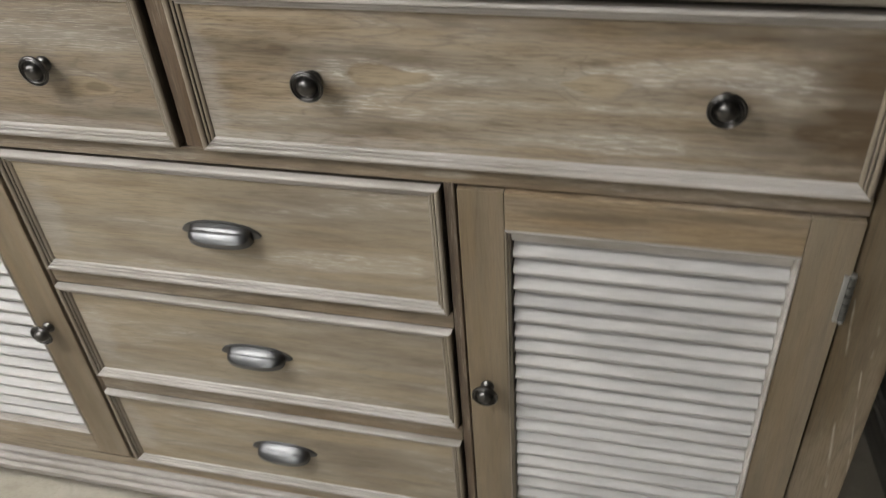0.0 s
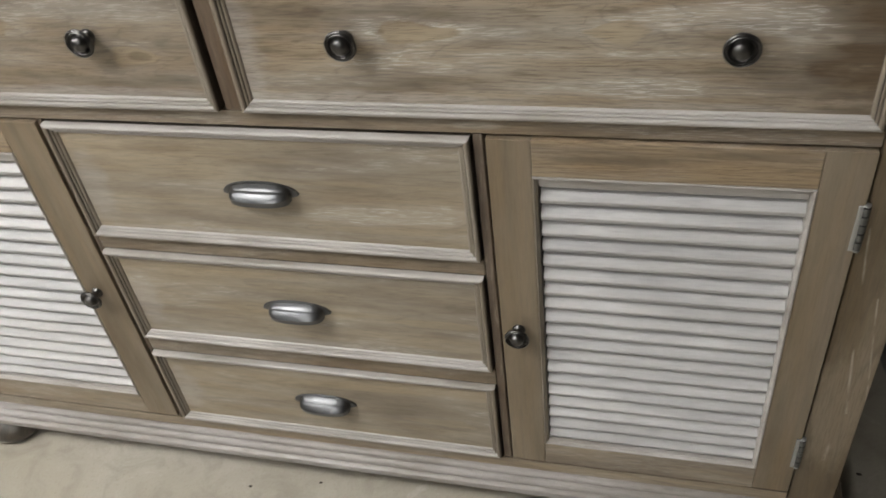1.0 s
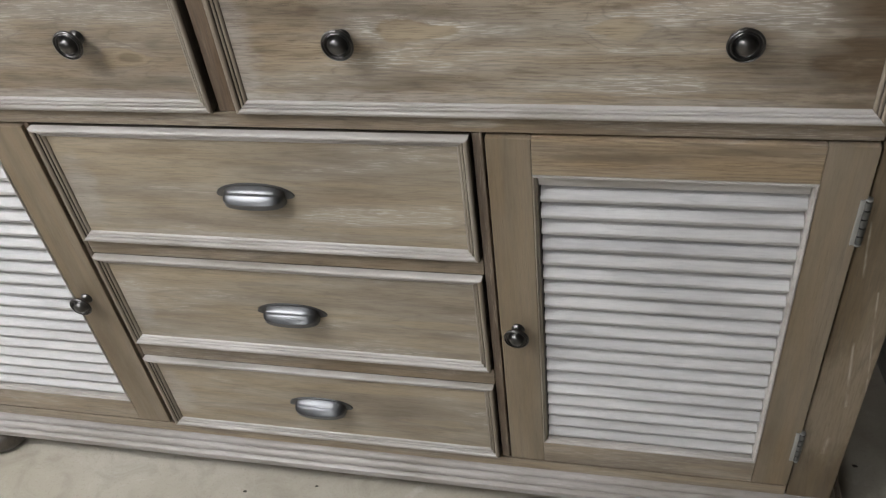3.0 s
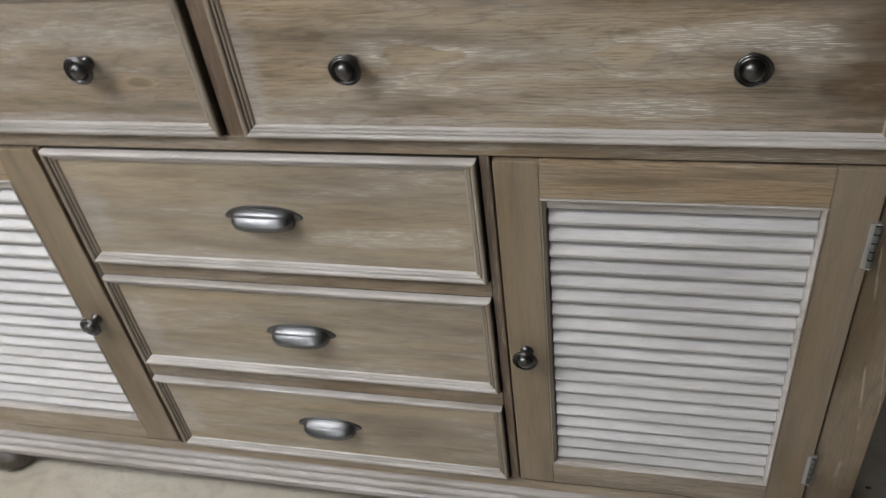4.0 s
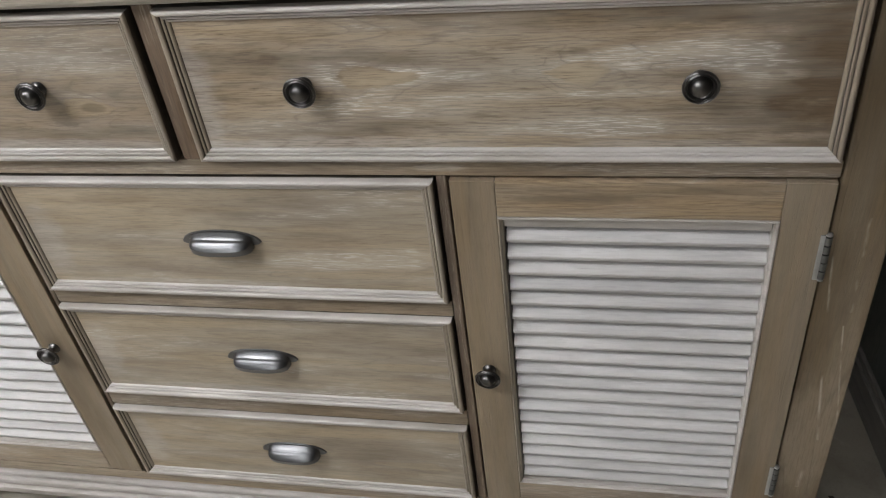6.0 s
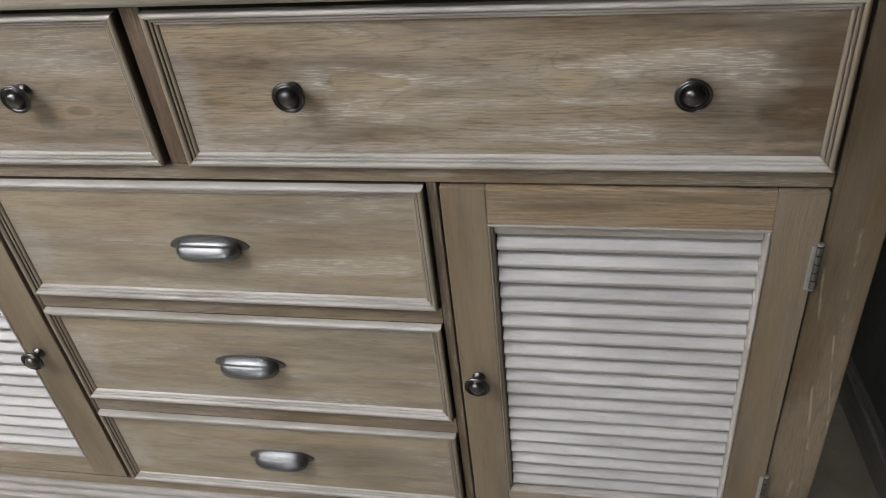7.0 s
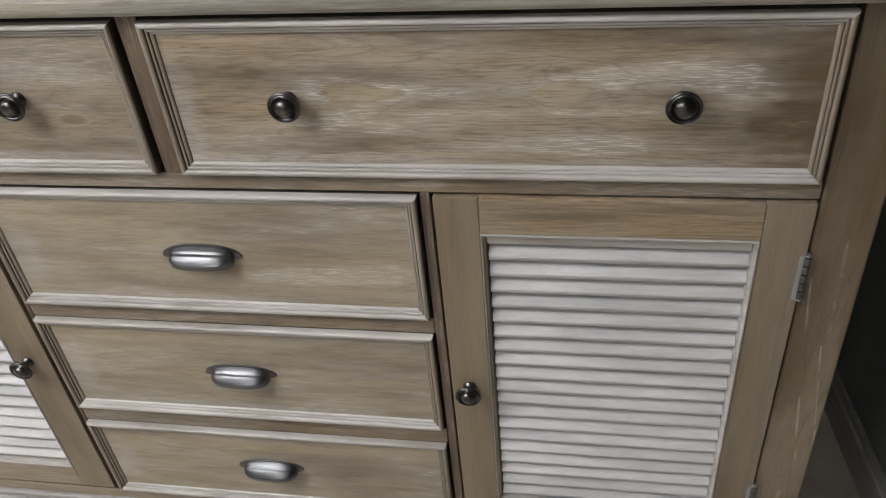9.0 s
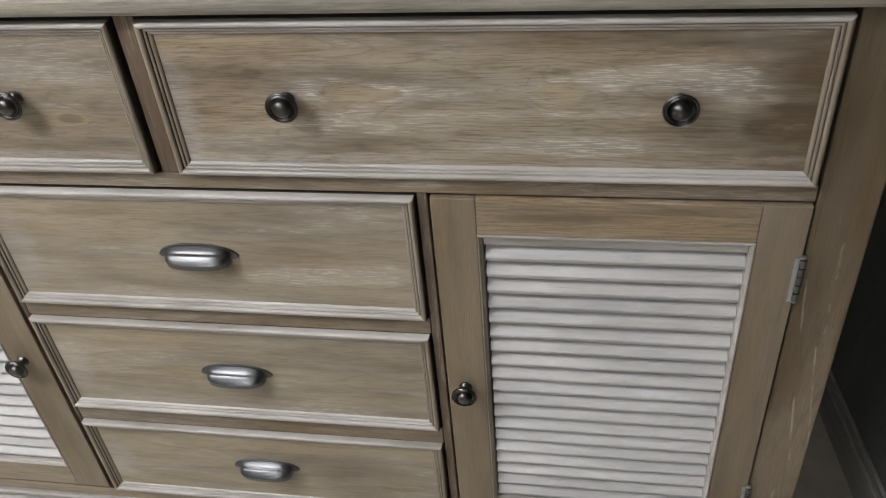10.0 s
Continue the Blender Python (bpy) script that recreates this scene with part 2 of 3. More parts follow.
wood_corner = wood("washed_wood_corner", ((0.046, 0.030, 0.016), (0.102, 0.071, 0.038), (0.136, 0.100, 0.058)), "z", wash=0.22, rings=6.0, contrast=0.6, dash=0.5, wash_tone=(0.50, 0.45, 0.38), scuffs=((0.7105, 0.0022, 0.52, 0.65, -0.03), (0.7085, 0.0020, 0.30, 0.60, -0.10), (0.726, 0.0014, 0.32, 0.50, -0.11), (0.700, 0.0030, 0.20, 0.30, 0.05)), blotches=((0.30, 0.70, 0.14, 0.06, 0.75, WORN), (0.40, 0.715, 0.16, 0.02, 0.5, WORN)))
wood_frame = wood("dark_washed_frame", DARK, "z", wash=0.4, wash_tone=(0.44, 0.37, 0.30), rings=6.0, contrast=0.8, dash=1.3)
wood_top = wood("washed_top_board", BOARD, "x", wash=0.6, rings=5.0, contrast=0.9, rough=0.4, dash=0.5)
# Across beads carry painted light in their tone, paler than the upright ones.
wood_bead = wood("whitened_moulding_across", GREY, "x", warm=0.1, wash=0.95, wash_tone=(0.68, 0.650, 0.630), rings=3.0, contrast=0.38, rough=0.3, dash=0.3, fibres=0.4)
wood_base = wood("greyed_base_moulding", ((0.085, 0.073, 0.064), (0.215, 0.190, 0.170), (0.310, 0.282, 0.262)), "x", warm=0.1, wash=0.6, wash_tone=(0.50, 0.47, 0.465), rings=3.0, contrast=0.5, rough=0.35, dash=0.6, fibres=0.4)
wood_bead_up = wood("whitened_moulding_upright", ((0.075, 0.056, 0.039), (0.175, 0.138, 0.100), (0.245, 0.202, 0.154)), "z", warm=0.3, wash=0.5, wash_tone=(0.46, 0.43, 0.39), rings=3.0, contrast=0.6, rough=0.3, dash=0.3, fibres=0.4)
slat_paint = wood("whitewashed_slat", ((0.18, 0.176, 0.174), (0.40, 0.389, 0.384), (0.52, 0.508, 0.502)), "x", warm=0.1, wash=0.7, wash_tone=(0.63, 0.618, 0.61), rings=2.0, contrast=0.45, rough=0.45, dash=0.35, fibres=0.35)
wood_dark = wood("charcoal_stained_wood", ((0.055, 0.061, 0.055), (0.088, 0.096, 0.088), (0.115, 0.124, 0.115)), "z", wash=0.05, rough=0.5)
# Turned wood of the feet, also painted on drawer edges as gap shade.
wood_foot_shade = wood("dark_turned_wood", ((0.022, 0.018, 0.014), (0.045, 0.036, 0.028), (0.07, 0.058, 0.046)), "z", wash=0.1, rough=0.35)
wood_dark_rail = wood("charcoal_stained_rail", ((0.09, 0.087, 0.079), (0.17, 0.164, 0.151), (0.23, 0.222, 0.207)), "y", wash=0.15, rough=0.4)


def metal(name, color, rough):
    n = Nodes(name)
    coord = n.add("ShaderNodeTexCoord").outputs["Object"]
    worn = n.noise(coord, 45.0, 2.0, 0.5)
    tone = n.mix(worn, tuple(0.9 * c for c in color), tuple(1.12 * c for c in color))
    return n.done(tone, n.math("ADD", rough - 0.03, n.math("MULTIPLY", worn, 0.06)), 1.0)


gunmetal = metal("dark_bronze_metal", (0.100, 0.096, 0.094), 0.33)
pewter = metal("pewter_metal", (0.128, 0.129, 0.133), 0.36)
zinc = metal("zinc_hinge_metal", (0.52, 0.53, 0.54), 0.5)
dull_zinc = metal("dull_hinge_metal", (0.16, 0.165, 0.17), 0.36)


def concrete():
    n = Nodes("worn_concrete")
    coord = n.add("ShaderNodeTexCoord").outputs["Object"]
    big = n.noise(coord, 2.6, 4.0, 0.6, 0.4)
    mid = n.noise(coord, 13.0, 4.0, 0.65, 0.8)
    fine = n.noise(coord, 240.0, 3.0, 0.6)
    color = n.mix(n.ramp(big, ((0.3, 0.0), (0.7, 1.0))), (0.36, 0.32, 0.255), (0.48, 0.445, 0.38))
    color = n.mix(n.math("MULTIPLY", n.ramp(mid, ((0.30, 1.0), (0.52, 0.0))), 0.5), color, (0.25, 0.22, 0.17))
    color = n.mix(n.math("MULTIPLY", n.ramp(mid, ((0.62, 0.0), (0.75, 1.0))), 0.5), color, (0.60, 0.575, 0.52))
    color = n.mix(n.math("MULTIPLY", n.ramp(fine, ((0.3, 1.0), (0.45, 0.0))), 0.25), color, (0.2, 0.17, 0.13))
    n.bump(n.math("ADD", n.math("MULTIPLY", mid, 0.7), n.math("MULTIPLY", fine, 0.3)), 0.25, 0.004)
    return n.done(color, n.ramp(mid, ((0.3, 0.62), (0.7, 0.38))))


def plaster(name, color):
    n = Nodes(name)
    coord = n.add("ShaderNodeTexCoord").outputs["Object"]
    stain = n.noise(coord, 1.4, 4.0, 0.6)
    tone = n.mix(n.ramp(stain, ((0.3, 0.0), (0.7, 1.0))), tuple(0.86 * c for c in color), color)
    n.bump(n.noise(coord, 90.0, 3.0), 0.15, 0.003)
    return n.done(tone, 0.85)


floor_mat = concrete()
wall_mat = plaster("painted_wall", (0.10, 0.10, 0.09))
ceiling_mat = plaster("ceiling_paint", (0.25, 0.25, 0.24))
dirt_mat = plaster("dry_dirt", (0.06, 0.05, 0.04))
# Near-black paint standing in for shade inside the carcass and behind slats.
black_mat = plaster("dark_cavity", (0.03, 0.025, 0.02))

lamp_nodes = Nodes("lamp_diffuser")
lamp_nodes.bsdf.inputs["Emission Color"].default_value = (0.970, 0.978, 1.0, 1)
lamp_nodes.bsdf.inputs["Emission Strength"].default_value = LIGHT
lamp_mat = lamp_nodes.done((0.8, 0.8, 0.8), 0.5)
lamp_frame_mat = plaster("white_enamel", (0.75, 0.75, 0.73))


# ---- mesh helpers ----
def part(name, bm, material, parent=None, label="", at=None, smooth=False):
    """One bmesh as one mesh object, under a thing or under a part."""
    data = bpy.data.meshes.new(name)
    bmesh.ops.recalc_face_normals(bm, faces=bm.faces)
    bm.to_mesh(data)
    bm.free()
    data.materials.append(material)
    if smooth:
        data.polygons.foreach_set("use_smooth", [True] * len(data.polygons))
        data.set_sharp_from_angle(angle=radians(38))
    ob = new(name, data)
    if parent:
        ob.parent = parent
    if at is not None:
        ob.matrix_basis = at
    return tagged(ob, label)


def same_part(ob, parent, at):
    """Another part on the same mesh."""
    twin = new(ob.name.split(".")[0], ob.data)
    twin.parent, twin.matrix_basis = parent, at
    if "label" in ob:
        twin["label"] = ob["label"]
    return twin


def box(x0, x1, y0, y1, z0, z1, bevel=0.0, bm=None, segments=2):
    bm = bm or bmesh.new()
    made = bmesh.ops.create_cube(bm, size=1.0, matrix=Matrix.Translation(((x0 + x1) / 2, (y0 + y1) / 2, (z0 + z1) / 2)) @ Matrix.Diagonal((x1 - x0, y1 - y0, z1 - z0, 1)))
    if bevel:
        edges = list({e for v in made["verts"] for e in v.link_edges})
        bmesh.ops.bevel(bm, geom=edges, offset=bevel, segments=segments, profile=0.6, affect="EDGES")
    return bm


def lathe(profile, axis="y", steps=28):
    """A turned shape from (radius, height) pairs; the height runs towards -y, or up z."""
    bm = bmesh.new()
    rows = []
    for r, h in profile:
        ring = []
        for i in range(steps):
            a = 2 * math.pi * i / steps
            c, s = r * math.cos(a), r * math.sin(a)
            ring.append(bm.verts.new((c, -h, s) if axis == "y" else (c, s, h)))
        rows.append(ring)
    for a, b in zip(rows, rows[1:]):
        for i in range(steps):
            j = (i + 1) % steps
            bm.faces.new((a[i], a[j], b[j], b[i]))
    bm.faces.new(rows[0])
    bm.faces.new(rows[-1])
    return bm


def mitre(x0, x1, z0, z1, side, profile):
    """One side (0 top, 1 right, 2 bottom, 3 left) of a mitred frame. profile: (inset from the outer edge, y), from the back outside to the back inside."""
    bm = bmesh.new()
    ends = [], []
    for d, y in profile:
        corners = ((x0 + d, z1 - d), (x1 - d, z1 - d), (x1 - d, z0 + d), (x0 + d, z0 + d))
        for k in (0, 1):
            cx, cz = corners[(side + k) % 4]
            ends[k].append(bm.verts.new((cx, y, cz)))
    count = len(profile)
    for i in range(count):
        j = (i + 1) % count
        bm.faces.new((ends[0][i], ends[1][i], ends[1][j], ends[0][j]))
    bm.faces.new(ends[0])
    bm.faces.new(ends[1])
    return bm


# ---- the room ----
ROOM = (-4.2, 4.0, -5.2, 0.78, 2.45)
X0, X1, Y0, Y1, TOP = ROOM
tagged(part("floor", box(X0, X1, Y0, Y1, -0.12, 0.0), floor_mat), "worn beige concrete floor with stains and scuffs", "floor", kind="structure")
tagged(part("ceiling", box(X0, X1, Y0, Y1, TOP, TOP + 0.1), ceiling_mat), "plain off-white painted ceiling", "ceiling", kind="structure")
for wall_name, dims in (("wall_north", (X0, X1, Y1, Y1 + 0.12)), ("wall_south", (X0, X1, Y0 - 0.12, Y0)), ("wall_west", (X0 - 0.12, X0, Y0 - 0.12, Y1 + 0.12)), ("wall_east", (X1, X1 + 0.12, Y0 - 0.12, Y1 + 0.12))):
    tagged(part(wall_name, box(*dims, -0.12, TOP + 0.1), wall_mat), "plain painted greenish grey wall", "wall", kind="structure")


def ceiling_light(x, y, z, along):
    root = tagged(new("ceiling_light"), "white fluorescent ceiling light with a lit diffuser", "lamp", "ceiling lights")
    half = 0.62
    frame_bm = box(-half, half, -0.31, 0.31, 0.03, 0.09, 0.006)
    part("housing", frame_bm, lamp_frame_mat, root)
    part("diffuser", box(-half + 0.02, half - 0.02, -0.29, 0.29, 0.0, 0.029, 0.004), lamp_mat, root)
    root.matrix_basis = pose(x, y, z, 0, 0, along)
    return root


first_light = ceiling_light(-0.95, -1.12, TOP - 0.09, 0)
for lx, ly, turn in LAMPS:
    copy_thing(first_light, pose(lx, ly, TOP - 0.09, 0, 0, turn))

# ---- the sideboard ----
sideboard = tagged(new("sideboard"), "grey-brown washed wooden sideboard with drawers and louvred doors", "sideboard")
FRONT = 0.0
SIDE = 0.729
DEEP = 0.44
FACE_BACK = 0.022

# carcass
for sx in (-1, 1):
    a, b = sorted((sx * (SIDE - 0.002), sx * (SIDE - 0.022)))
    part("side_panel", box(a, b, FACE_BACK, DEEP, 0.075, 0.9032, 0.001), wood_stile, sideboard)
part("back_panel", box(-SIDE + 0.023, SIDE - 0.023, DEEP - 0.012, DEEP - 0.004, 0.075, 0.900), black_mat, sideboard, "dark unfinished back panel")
# Added sheet: its black paint makes the gaps read as unlit.
part("inner_panel", box(-SIDE + 0.023, SIDE - 0.023, 0.040, 0.048, 0.075, 0.900), black_mat, sideboard, "added near-black sheet painted as the unlit inside of the carcass")
part("bottom_panel", box(-SIDE + 0.023, SIDE - 0.023, 0.049, DEEP - 0.013, 0.075, 0.092), wood_plain, sideboard)

# top board with a rounded front edge
top_bm = bmesh.new()
edge = [(-0.0125, 0.9040), (-0.0160, 0.9058), (-0.0180, 0.9096), (-0.0180, 0.9146), (-0.0168, 0.9196), (-0.0130, 0.9231), (-0.0070, 0.9246)]
loop = edge + [(DEEP + 0.006, 0.9246), (DEEP + 0.006, 0.9040)]
ends = [[top_bm.verts.new((sx * (SIDE + 0.014), y, z)) for y, z in loop] for sx in (-1, 1)]
for i in range(len(loop)):
    j = (i + 1) % len(loop)
    top_bm.faces.new((ends[0][i], ends[1][i], ends[1][j], ends[0][j]))
top_bm.faces.new(ends[0])
top_bm.faces.new(ends[1])
part("top_board", top_bm, wood_top, sideboard, "pale washed top board with a rounded edge")

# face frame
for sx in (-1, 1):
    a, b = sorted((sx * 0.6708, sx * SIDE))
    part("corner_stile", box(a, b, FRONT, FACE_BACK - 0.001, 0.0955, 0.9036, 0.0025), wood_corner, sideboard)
    a, b = (0.2680, 0.2790) if sx > 0 else (-0.2752, -0.2690)
    part("inner_stile", box(a, b, FRONT + 0.0005, FACE_BACK - 0.001, 0.1195, 0.6980, 0.0012), wood_frame, sideboard)
part("middle_stile", box(-0.0142, 0.0075, FRONT + 0.0010, FACE_BACK - 0.001, 0.7185, 0.8980, 0.0012), wood_frame, sideboard)
for z0, z1 in ((0.8985, 0.9036), (0.6985, 0.7180)):
    part("cross_rail", box(-0.6690, 0.6690, FRONT, FACE_BACK - 0.001, z0, z1, 0.0012), wood_rail, sideboard)
part("bottom_rail", box(-0.6690, 0.6690, FRONT, FACE_BACK - 0.001, 0.0955, 0.1165, 0.0012), wood_plain, sideboard)
for z0, z1 in ((0.4915, 0.5165), (0.2860, 0.3160)):
    part("drawer_rail", box(-0.2675, 0.2675, FRONT, FACE_BACK - 0.001, z0, z1, 0.0012), wood_rail, sideboard)

# base moulding: stepped, running round the front and both sides
BASE = [(0.010, 0.0950), (-0.0030, 0.0950), (-0.0070, 0.0938), (-0.0092, 0.0912), (-0.0094, 0.0888), (-0.0076, 0.0868), (-0.0078, 0.0860), (-0.0112, 0.0858), (-0.0150, 0.0838), (-0.0172, 0.0808), (-0.0172, 0.0782), (-0.0150, 0.0762), (-0.0152, 0.0753), (-0.0200, 0.0750), (-0.0228, 0.0732), (-0.0236, 0.0705), (-0.0236, 0.0625), (-0.0220, 0.0600), (0.010, 0.0600)]


def base_run(start, end, out_start, out_end):
    """A length of base moulding between two corners, mitred there."""
    bm = bmesh.new()
    rows = []
    for (cx, cy), (ox, oy) in ((start, out_start), (end, out_end)):
        rows.append([bm.verts.new((cx - ox * y, cy - oy * y, z)) for y, z in BASE])
    for i in range(len(BASE)):
        j = (i + 1) % len(BASE)
        bm.faces.new((rows[0][i], rows[1][i], rows[1][j], rows[0][j]))
    bm.faces.new(rows[0])
    bm.faces.new(rows[1])
    return bm


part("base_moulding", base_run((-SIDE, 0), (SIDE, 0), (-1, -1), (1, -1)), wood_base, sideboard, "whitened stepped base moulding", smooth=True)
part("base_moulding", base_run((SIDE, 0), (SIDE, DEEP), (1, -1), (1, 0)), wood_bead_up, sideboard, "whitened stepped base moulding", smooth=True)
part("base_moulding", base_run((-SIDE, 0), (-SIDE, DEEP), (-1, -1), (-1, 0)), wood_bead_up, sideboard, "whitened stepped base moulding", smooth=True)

# bun feet
foot_profile = [(0.030, 0.0), (0.042, 0.004), (0.050, 0.015), (0.052, 0.026), (0.047, 0.038), (0.036, 0.046), (0.031, 0.049), (0.036, 0.052), (0.040, 0.0597)]
foot = part("foot", lathe(foot_profile, "z", 32), wood_foot_shade, sideboard, "dark turned bun foot", pose(-0.656, 0.018, 0), smooth=True)
for fx, fy in ((0.656, 0.018), (-0.656, 0.385), (0.656, 0.385)):
    same_part(foot, sideboard, pose(fx, fy, 0))

# knob and cup pull meshes
knob_profile = [(0.0085, 0.0), (0.0090, 0.0015), (0.0080, 0.0035), (0.0058, 0.0055), (0.0055, 0.0110), (0.0085, 0.0135), (0.0150, 0.0155), (0.0166, 0.0168), (0.0170, 0.0181), (0.0166, 0.0193), (0.0157, 0.0199), (0.0149, 0.0195), (0.0144, 0.0184), (0.0139, 0.0184), (0.0135, 0.0192), (0.0128, 0.0196), (0.0121, 0.0191), (0.0116, 0.0179), (0.0106, 0.0174), (0.0099, 0.0180), (0.0094, 0.0200), (0.0082, 0.0224), (0.0062, 0.0242), (0.0036, 0.0252), (0.0014, 0.0256), (0.0004, 0.0257)]


def knob_mesh():
    return lathe(knob_profile, "y", 40)


def pull_mesh():
    """A cup pull: an eared back plate and a hollow, ridged cup open below. Its foot is at the origin, on the face of the drawer."""
    bm = bmesh.new()
    # back plate: low rounded ears at both ends, arched over the cup
    ring_f, ring_b = [], []
    for i in range(56):
        a = 2 * math.pi * i / 56
        c, s = math.cos(a), math.sin(a)
        x = 0.0500 * math.copysign(abs(c) ** 0.85, c)
        z = 0.0088 + (0.0165 if s > 0 else 0.0068) * math.copysign(abs(s) ** (1.15 if s > 0 else 0.8), s)
        ring_f.append(bm.verts.new((x * 0.985, -0.0024, 0.0090 + (z - 0.0090) * 0.95)))
        ring_b.append(bm.verts.new((x, -0.0002, z)))
    for i in range(56):
        j = (i + 1) % 56
        bm.faces.new((ring_b[i], ring_b[j], ring_f[j], ring_f[i]))
    bm.faces.new(ring_f)
    bm.faces.new(ring_b)
    # cup, outside and inside: a quarter of a long ellipsoid over a short apron, with a ridge near the top
    profile = [(0.0, 0.89, 0.0), (0.0, 0.92, 0.35), (0.0, 0.985, 0.92), (0.0, 1.0, 1.0)]
    for k in range(1, 17):
        b = math.radians(86.0 * k / 16)
        r = 1.0 if k < 9 else (0.925 if k < 11 else 0.945)
        profile.append((b, r, 1.0))
    across, shells = 40, []
    for inner in (0, 1):
        rows = []
        for b, r, apron in profile:
            row = []
            for i in range(across + 1):
                a = math.pi * i / across
                c, s = math.cos(a), math.sin(a) ** 0.62
                x = 0.0392 * math.copysign(abs(c) ** 0.78, c) * (0.97 + 0.03 * r)
                y = -0.0020 - 0.0212 * s * (0.40 * math.cos(b) + 0.60 * (1 - b / 1.571)) * r
                z = 0.0084 * apron + 0.0164 * s * (0.40 * math.sin(b) + 0.60 * b / 1.571) * r
                if inner:
                    x, y, z = x * 0.96, y * 0.91 - 0.0002, z - 0.0014 * math.sin(b)
                row.append(bm.verts.new((x, y, z)))
            rows.append(row)
        for r0, r1 in zip(rows, rows[1:]):
            for i in range(across):
                bm.faces.new((r0[i], r0[i + 1], r1[i + 1], r1[i]))
        shells.append(rows)
    for i in range(across):
        bm.faces.new((shells[0][0][i], shells[0][0][i + 1], shells[1][0][i + 1], shells[1][0][i]))
    return bm


SEED_PARTS = {}


def fitting(kind, parent, at):
    """A knob or pull, sharing one mesh with its likes."""
    if kind in SEED_PARTS:
        return same_part(SEED_PARTS[kind], parent, at)
    if kind == "cup_pull":
        SEED_PARTS[kind] = part(kind, pull_mesh(), pewter, parent, "pewter metal cup pull", at, True)
    else:
        SEED_PARTS[kind] = part(kind, knob_mesh(), gunmetal, parent, "dark bronze round knob", at, True)
    return SEED_PARTS[kind]


# drawer front: sunk panel in a mitred, double-beaded frame
PROUD = -0.0086
PANEL_Y = -0.0004
RIM_WIDE = 0.0144
RIM = [(0.0000, 0.020), (0.0000, 0.0012), (0.0000, -0.0058), (0.0005, -0.0072), (0.0015, -0.0082), (0.0030, PROUD), (0.0045, -0.0083), (0.0056, -0.0075), (0.0062, -0.0062), (0.0064, -0.0038), (0.0070, -0.0036), (0.0074, -0.0052), (0.0088, -0.0054), (0.0098, -0.0047), (0.0101, -0.0024), (0.0106, -0.0022), (0.0110, -0.0036), (0.0122, -0.0034), (0.0134, -0.0024), (0.0141, -0.0010), (RIM_WIDE, 0.0012), (RIM_WIDE, 0.020)]


def drawer(x0, x1, z0, z1, material):
    front = part("drawer", box(x0 + RIM_WIDE, x1 - RIM_WIDE, PANEL_Y, 0.0200, z0 + RIM_WIDE, z1 - RIM_WIDE), material, sideboard, "washed wooden drawer front with a sunk panel")
    for side in range(4):
        strip = mitre(x0, x1, z0, z1, side, RIM)
        strip.normal_update()
        # Outer edge faces take the dark tone as painted shade in the gaps.
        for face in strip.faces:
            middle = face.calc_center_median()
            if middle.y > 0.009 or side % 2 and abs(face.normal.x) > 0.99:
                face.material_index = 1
        part("moulding", strip, (wood_bead, wood_bead_up)[side % 2], front, "whitened beaded moulding", smooth=True).data.materials.append(wood_foot_shade)
    return front


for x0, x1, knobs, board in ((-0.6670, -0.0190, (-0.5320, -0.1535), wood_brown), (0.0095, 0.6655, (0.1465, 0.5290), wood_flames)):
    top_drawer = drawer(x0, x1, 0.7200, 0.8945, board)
    for kx in knobs:
        fitting("knob", top_drawer, pose(kx, PANEL_Y, 0.8094))
for z0, z1, pull_z in ((0.5180, 0.6945, 0.5950), (0.3180, 0.4895, 0.3935), (0.1235, 0.2840, 0.1952)):
    low_drawer = drawer(-0.2665, 0.2650, z0, z1, wood_soft)
    fitting("cup_pull", low_drawer, pose(-0.0016, PANEL_Y, pull_z))

# louvred doors
DOOR_Y = -0.004
BEAD = [(0.0, 0.012), (0.0, DOOR_Y - 0.0002), (0.0006, DOOR_Y - 0.0013), (0.0018, DOOR_Y - 0.0015), (0.0027, DOOR_Y - 0.0006), (0.0032, DOOR_Y + 0.0012), (0.0052, DOOR_Y + 0.0022), (0.0056, DOOR_Y + 0.0034), (0.0058, 0.012)]
DX0, DX1, DZ0, DZ1 = 0.2825, 0.6682, 0.1245, 0.6945
OX0, OX1, OZ0, OZ1 = 0.3310, 0.6205, 0.1700, 0.6475
SLATS = 19


def slat_mesh(width):
    """A louvre slat, sloping down to a rounded front edge."""
    bm = bmesh.new()
    section = [(0.0122, 0.0202), (0.0065, 0.0156), (0.0008, 0.0104), (-0.0007, 0.0090), (-0.0012, 0.0079), (0.0004, 0.0034), (0.0016, 0.0019), (0.0036, 0.0015), (0.0150, 0.0130)]
    rows = [[bm.verts.new((x, y, z)) for y, z in section] for x in (-width / 2, width / 2)]
    for i in range(len(section)):
        j = (i + 1) % len(section)
        bm.faces.new((rows[0][i], rows[1][i], rows[1][j], rows[0][j]))
    bm.faces.new(rows[0])
    bm.faces.new(rows[1])
    return bm


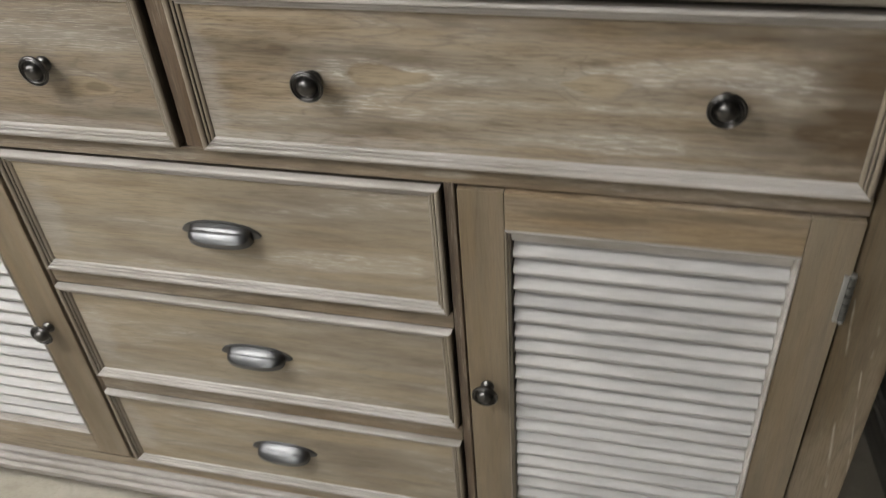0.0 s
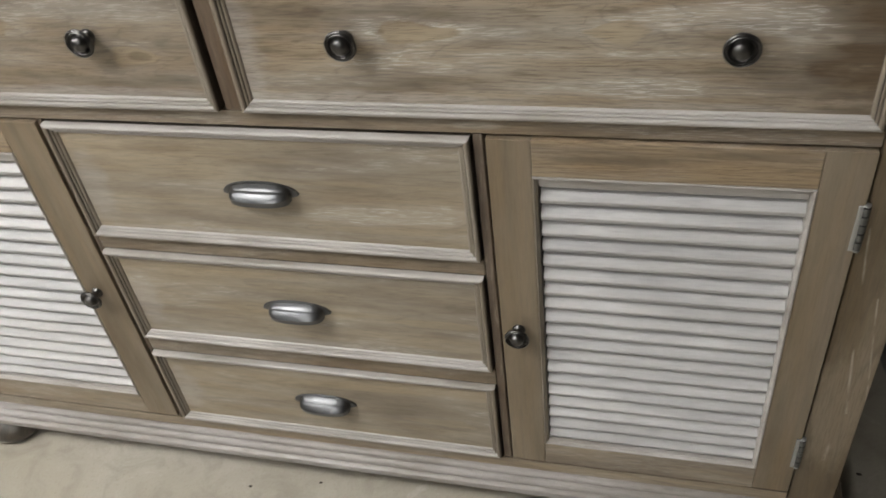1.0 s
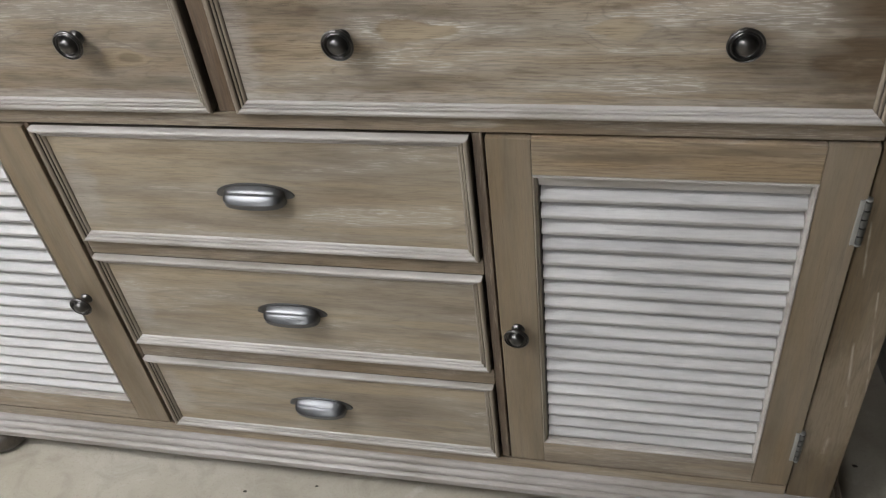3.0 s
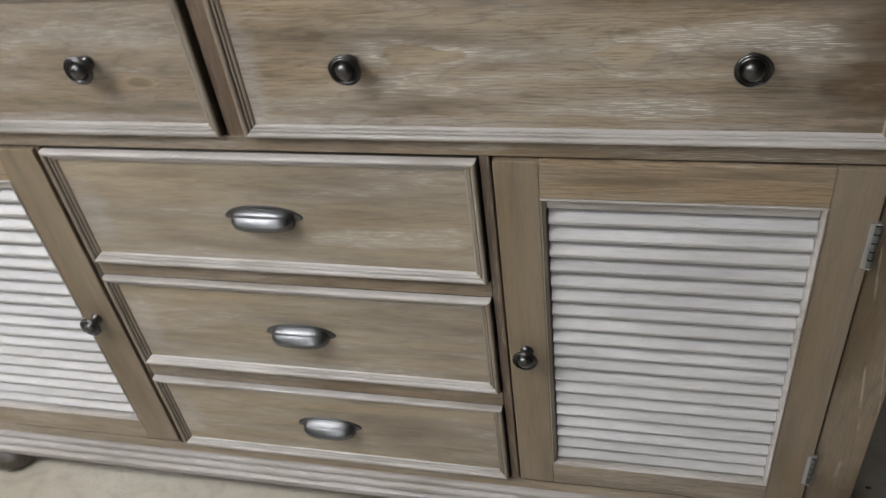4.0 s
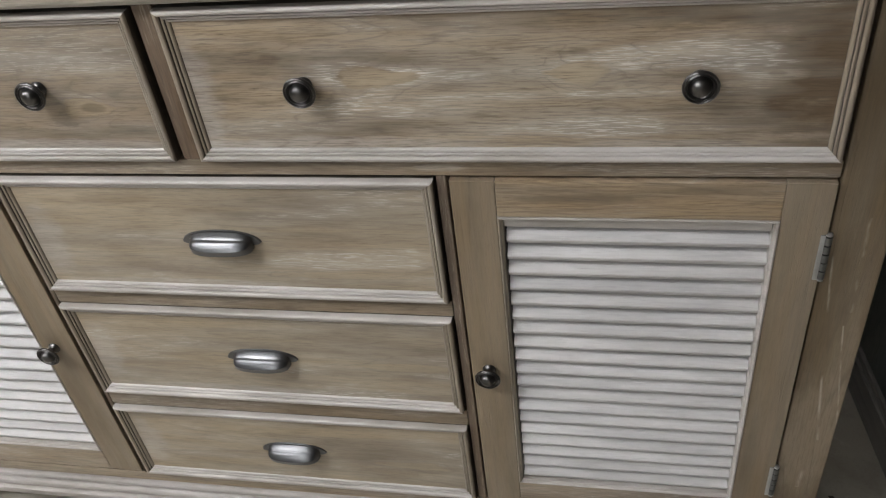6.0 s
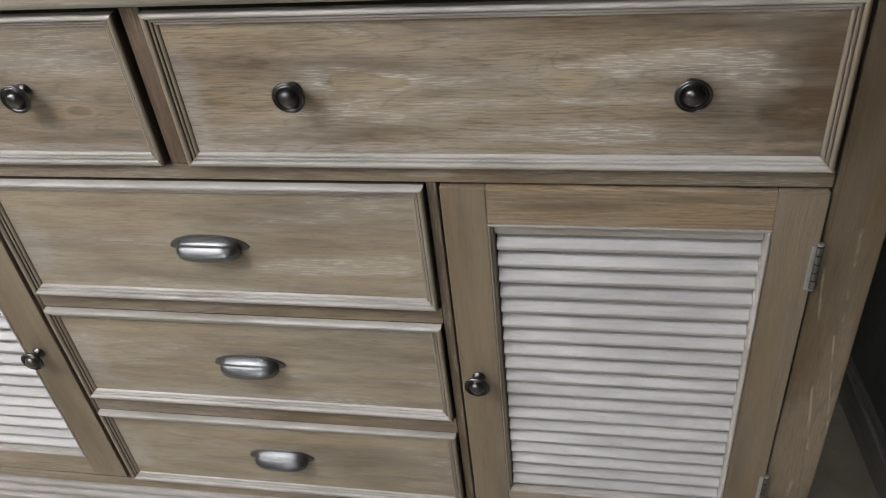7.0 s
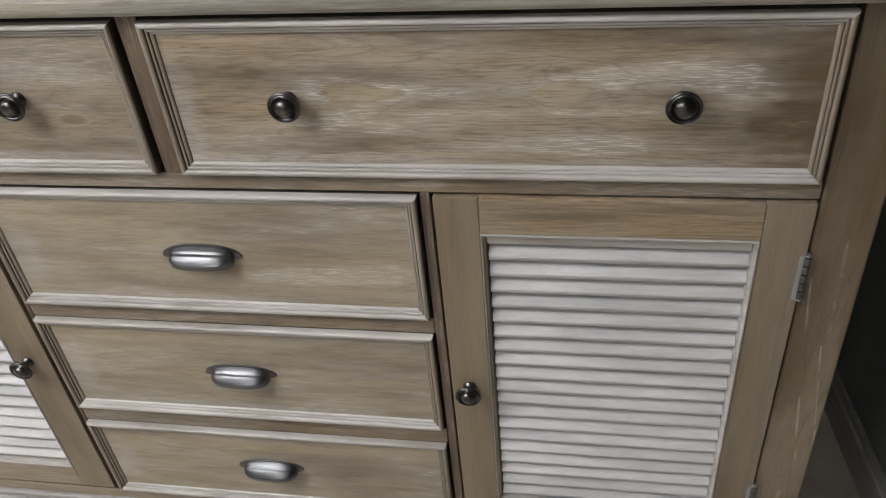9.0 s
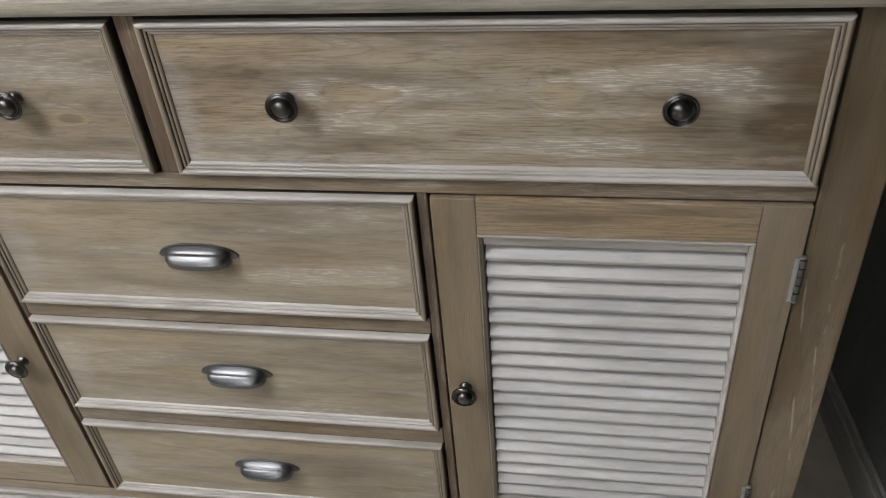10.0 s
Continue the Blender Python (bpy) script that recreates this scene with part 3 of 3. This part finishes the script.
def hinge_mesh():
    """A butt hinge: a barrel of five knuckles with capped ends, and the edge of a leaf let into the door."""
    bm = bmesh.new()
    for k in range(5):
        piece = lathe([(0.0026, 0.0), (0.0040, 0.0005), (0.0040, 0.0101), (0.0026, 0.0106)], "z", 16)
        piece.transform(Matrix.Translation((0, -0.0012, 0.0008 + 0.0114 * k)))
        data = bpy.data.meshes.new("knuckle")
        piece.to_mesh(data)
        piece.free()
        bm.from_mesh(data)
        bpy.data.meshes.remove(data)
    dull = set(bm.faces)
    for low in (-0.0026, 0.0572):
        cap = lathe([(0.0012, 0.0), (0.0036, 0.0010), (0.0036, 0.0028), (0.0012, 0.0038)], "z", 16)
        cap.transform(Matrix.Translation((0, -0.0012, low)))
        data = bpy.data.meshes.new("cap")
        cap.to_mesh(data)
        cap.free()
        bm.from_mesh(data)
        bpy.data.meshes.remove(data)
    box(-0.0082, -0.0030, -0.0032, 0.0010, -0.0010, 0.0590, 0.0008, bm=bm)
    for face in bm.faces:
        face.material_index = 1 if face in dull else 0
    return bm


slat_seed, hinge_seed = [], []


def door(sx):
    def span(a, b):
        return sorted((sx * a, sx * b))

    a, b = span(OX0, OX1)
    # The leaf's own mesh is a black sheet painting shade behind the slats.
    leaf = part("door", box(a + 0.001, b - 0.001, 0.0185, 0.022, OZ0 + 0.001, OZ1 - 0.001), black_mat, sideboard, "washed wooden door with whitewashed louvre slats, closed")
    for p, q in ((DX0 if sx > 0 else DX0 - 0.0058, OX0 - 0.0002), (OX1 + 0.0002, DX1)):
        part("stile", box(*span(p, q), DOOR_Y, 0.017, DZ0, DZ1, 0.0012), wood_stile, leaf)
    part("top_rail", box(*span(OX0 + 0.0002, OX1 - 0.0002), DOOR_Y + 0.0002, 0.017, OZ1 + 0.0002, DZ1, 0.0010), wood_door_rail, leaf)
    part("bottom_rail", box(*span(OX0 + 0.0002, OX1 - 0.0002), DOOR_Y + 0.0002, 0.017, DZ0, OZ0 - 0.0002, 0.0010), wood_plain, leaf)
    for side in range(4):
        # Left bead takes the darker tone: its shade is put into the colour.
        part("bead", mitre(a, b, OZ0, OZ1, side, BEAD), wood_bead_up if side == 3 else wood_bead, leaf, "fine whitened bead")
    part("stop", box(a + 0.0060, b - 0.0060, 0.0010, 0.0120, 0.6310, OZ1 - 0.0060, 0.0008), wood_bead, leaf)
    width = OX1 - OX0 - 0.0136
    pitch = 0.0237
    rng = random.Random(5 + sx)
    for i in range(SLATS):
        at = pose((a + b) / 2 + 0.0008 * sx, rng.uniform(-0.0004, 0.0004), 0.6058 - pitch * i, rng.uniform(-1.2, 1.2), rng.uniform(-0.06, 0.06), 0)
        if slat_seed:
            same_part(slat_seed[0], leaf, at)
        else:
            slat_seed.append(part("slat", slat_mesh(width), slat_paint, leaf, "whitewashed louvre slat", at))
    fitting("knob", leaf, pose(0.3050 if sx > 0 else -0.3105, DOOR_Y, 0.4055) @ Matrix.Diagonal((0.95, 1.0, 0.95, 1)))
    for hz in (0.5715, 0.1850):
        at = pose(sx * 0.6698, -0.002, hz)
        if hinge_seed:
            same_part(hinge_seed[0], leaf, at)
        else:
            hinge_seed.append(part("hinge", hinge_mesh(), zinc, leaf, "zinc butt hinge with a dull barrel", at, True))
            hinge_seed[0].data.materials.append(dull_zinc)
    return leaf


door(1)
door(-1)

# ---- the dark cabinet beside it ----
dark_cabinet = tagged(new("dark_cabinet"), "charcoal stained wooden cabinet standing beside the sideboard", "cabinet")
dark_cabinet.matrix_basis = pose(0.888, 0.09, 0, 0, 0, 6.5)
part("body", box(0.004, 0.60, 0.0, 0.42, 0.115, 0.98, 0.004), wood_dark, dark_cabinet)
part("base_rail", box(-0.006, 0.60, -0.008, 0.428, 0.030, 0.098, 0.005), wood_dark_rail, dark_cabinet, "grey-worn base rail")
part("base_bead", box(-0.001, 0.60, -0.003, 0.423, 0.0985, 0.1145, 0.006), wood_dark_rail, dark_cabinet, "grey-worn bead above the rail")
for fx, fy in ((0.05, 0.05), (0.55, 0.05), (0.05, 0.37), (0.55, 0.37)):
    part("foot", box(fx - 0.02, fx + 0.02, fy - 0.02, fy + 0.02, 0.0, 0.0295, 0.003), wood_dark, dark_cabinet)

# ---- bits of dirt on the floor ----
rng = random.Random(3)
for dx, dy, size in ((0.304, 0.000, 0.011), (0.352, 0.004, 0.006), (0.432, 0.002, 0.012), (-0.166, -0.040, 0.004), (-0.048, -0.015, 0.003), (0.80, 0.13, 0.005)):
    crumb = bmesh.new()
    bmesh.ops.create_icosphere(crumb, subdivisions=2, radius=1.0)
    for v in crumb.verts:
        v.co *= rng.uniform(0.55, 1.3)
    crumb.transform(pose(dx, dy, 0.0008, 0, 0, rng.uniform(-25, 25)) @ Matrix.Diagonal((size, size * 0.45, 0.0016, 1)))
    tagged(part("dirt_crumb", crumb, dirt_mat, smooth=True), "dark crumb of dry dirt on the concrete", "dirt", "crumbs of dirt")
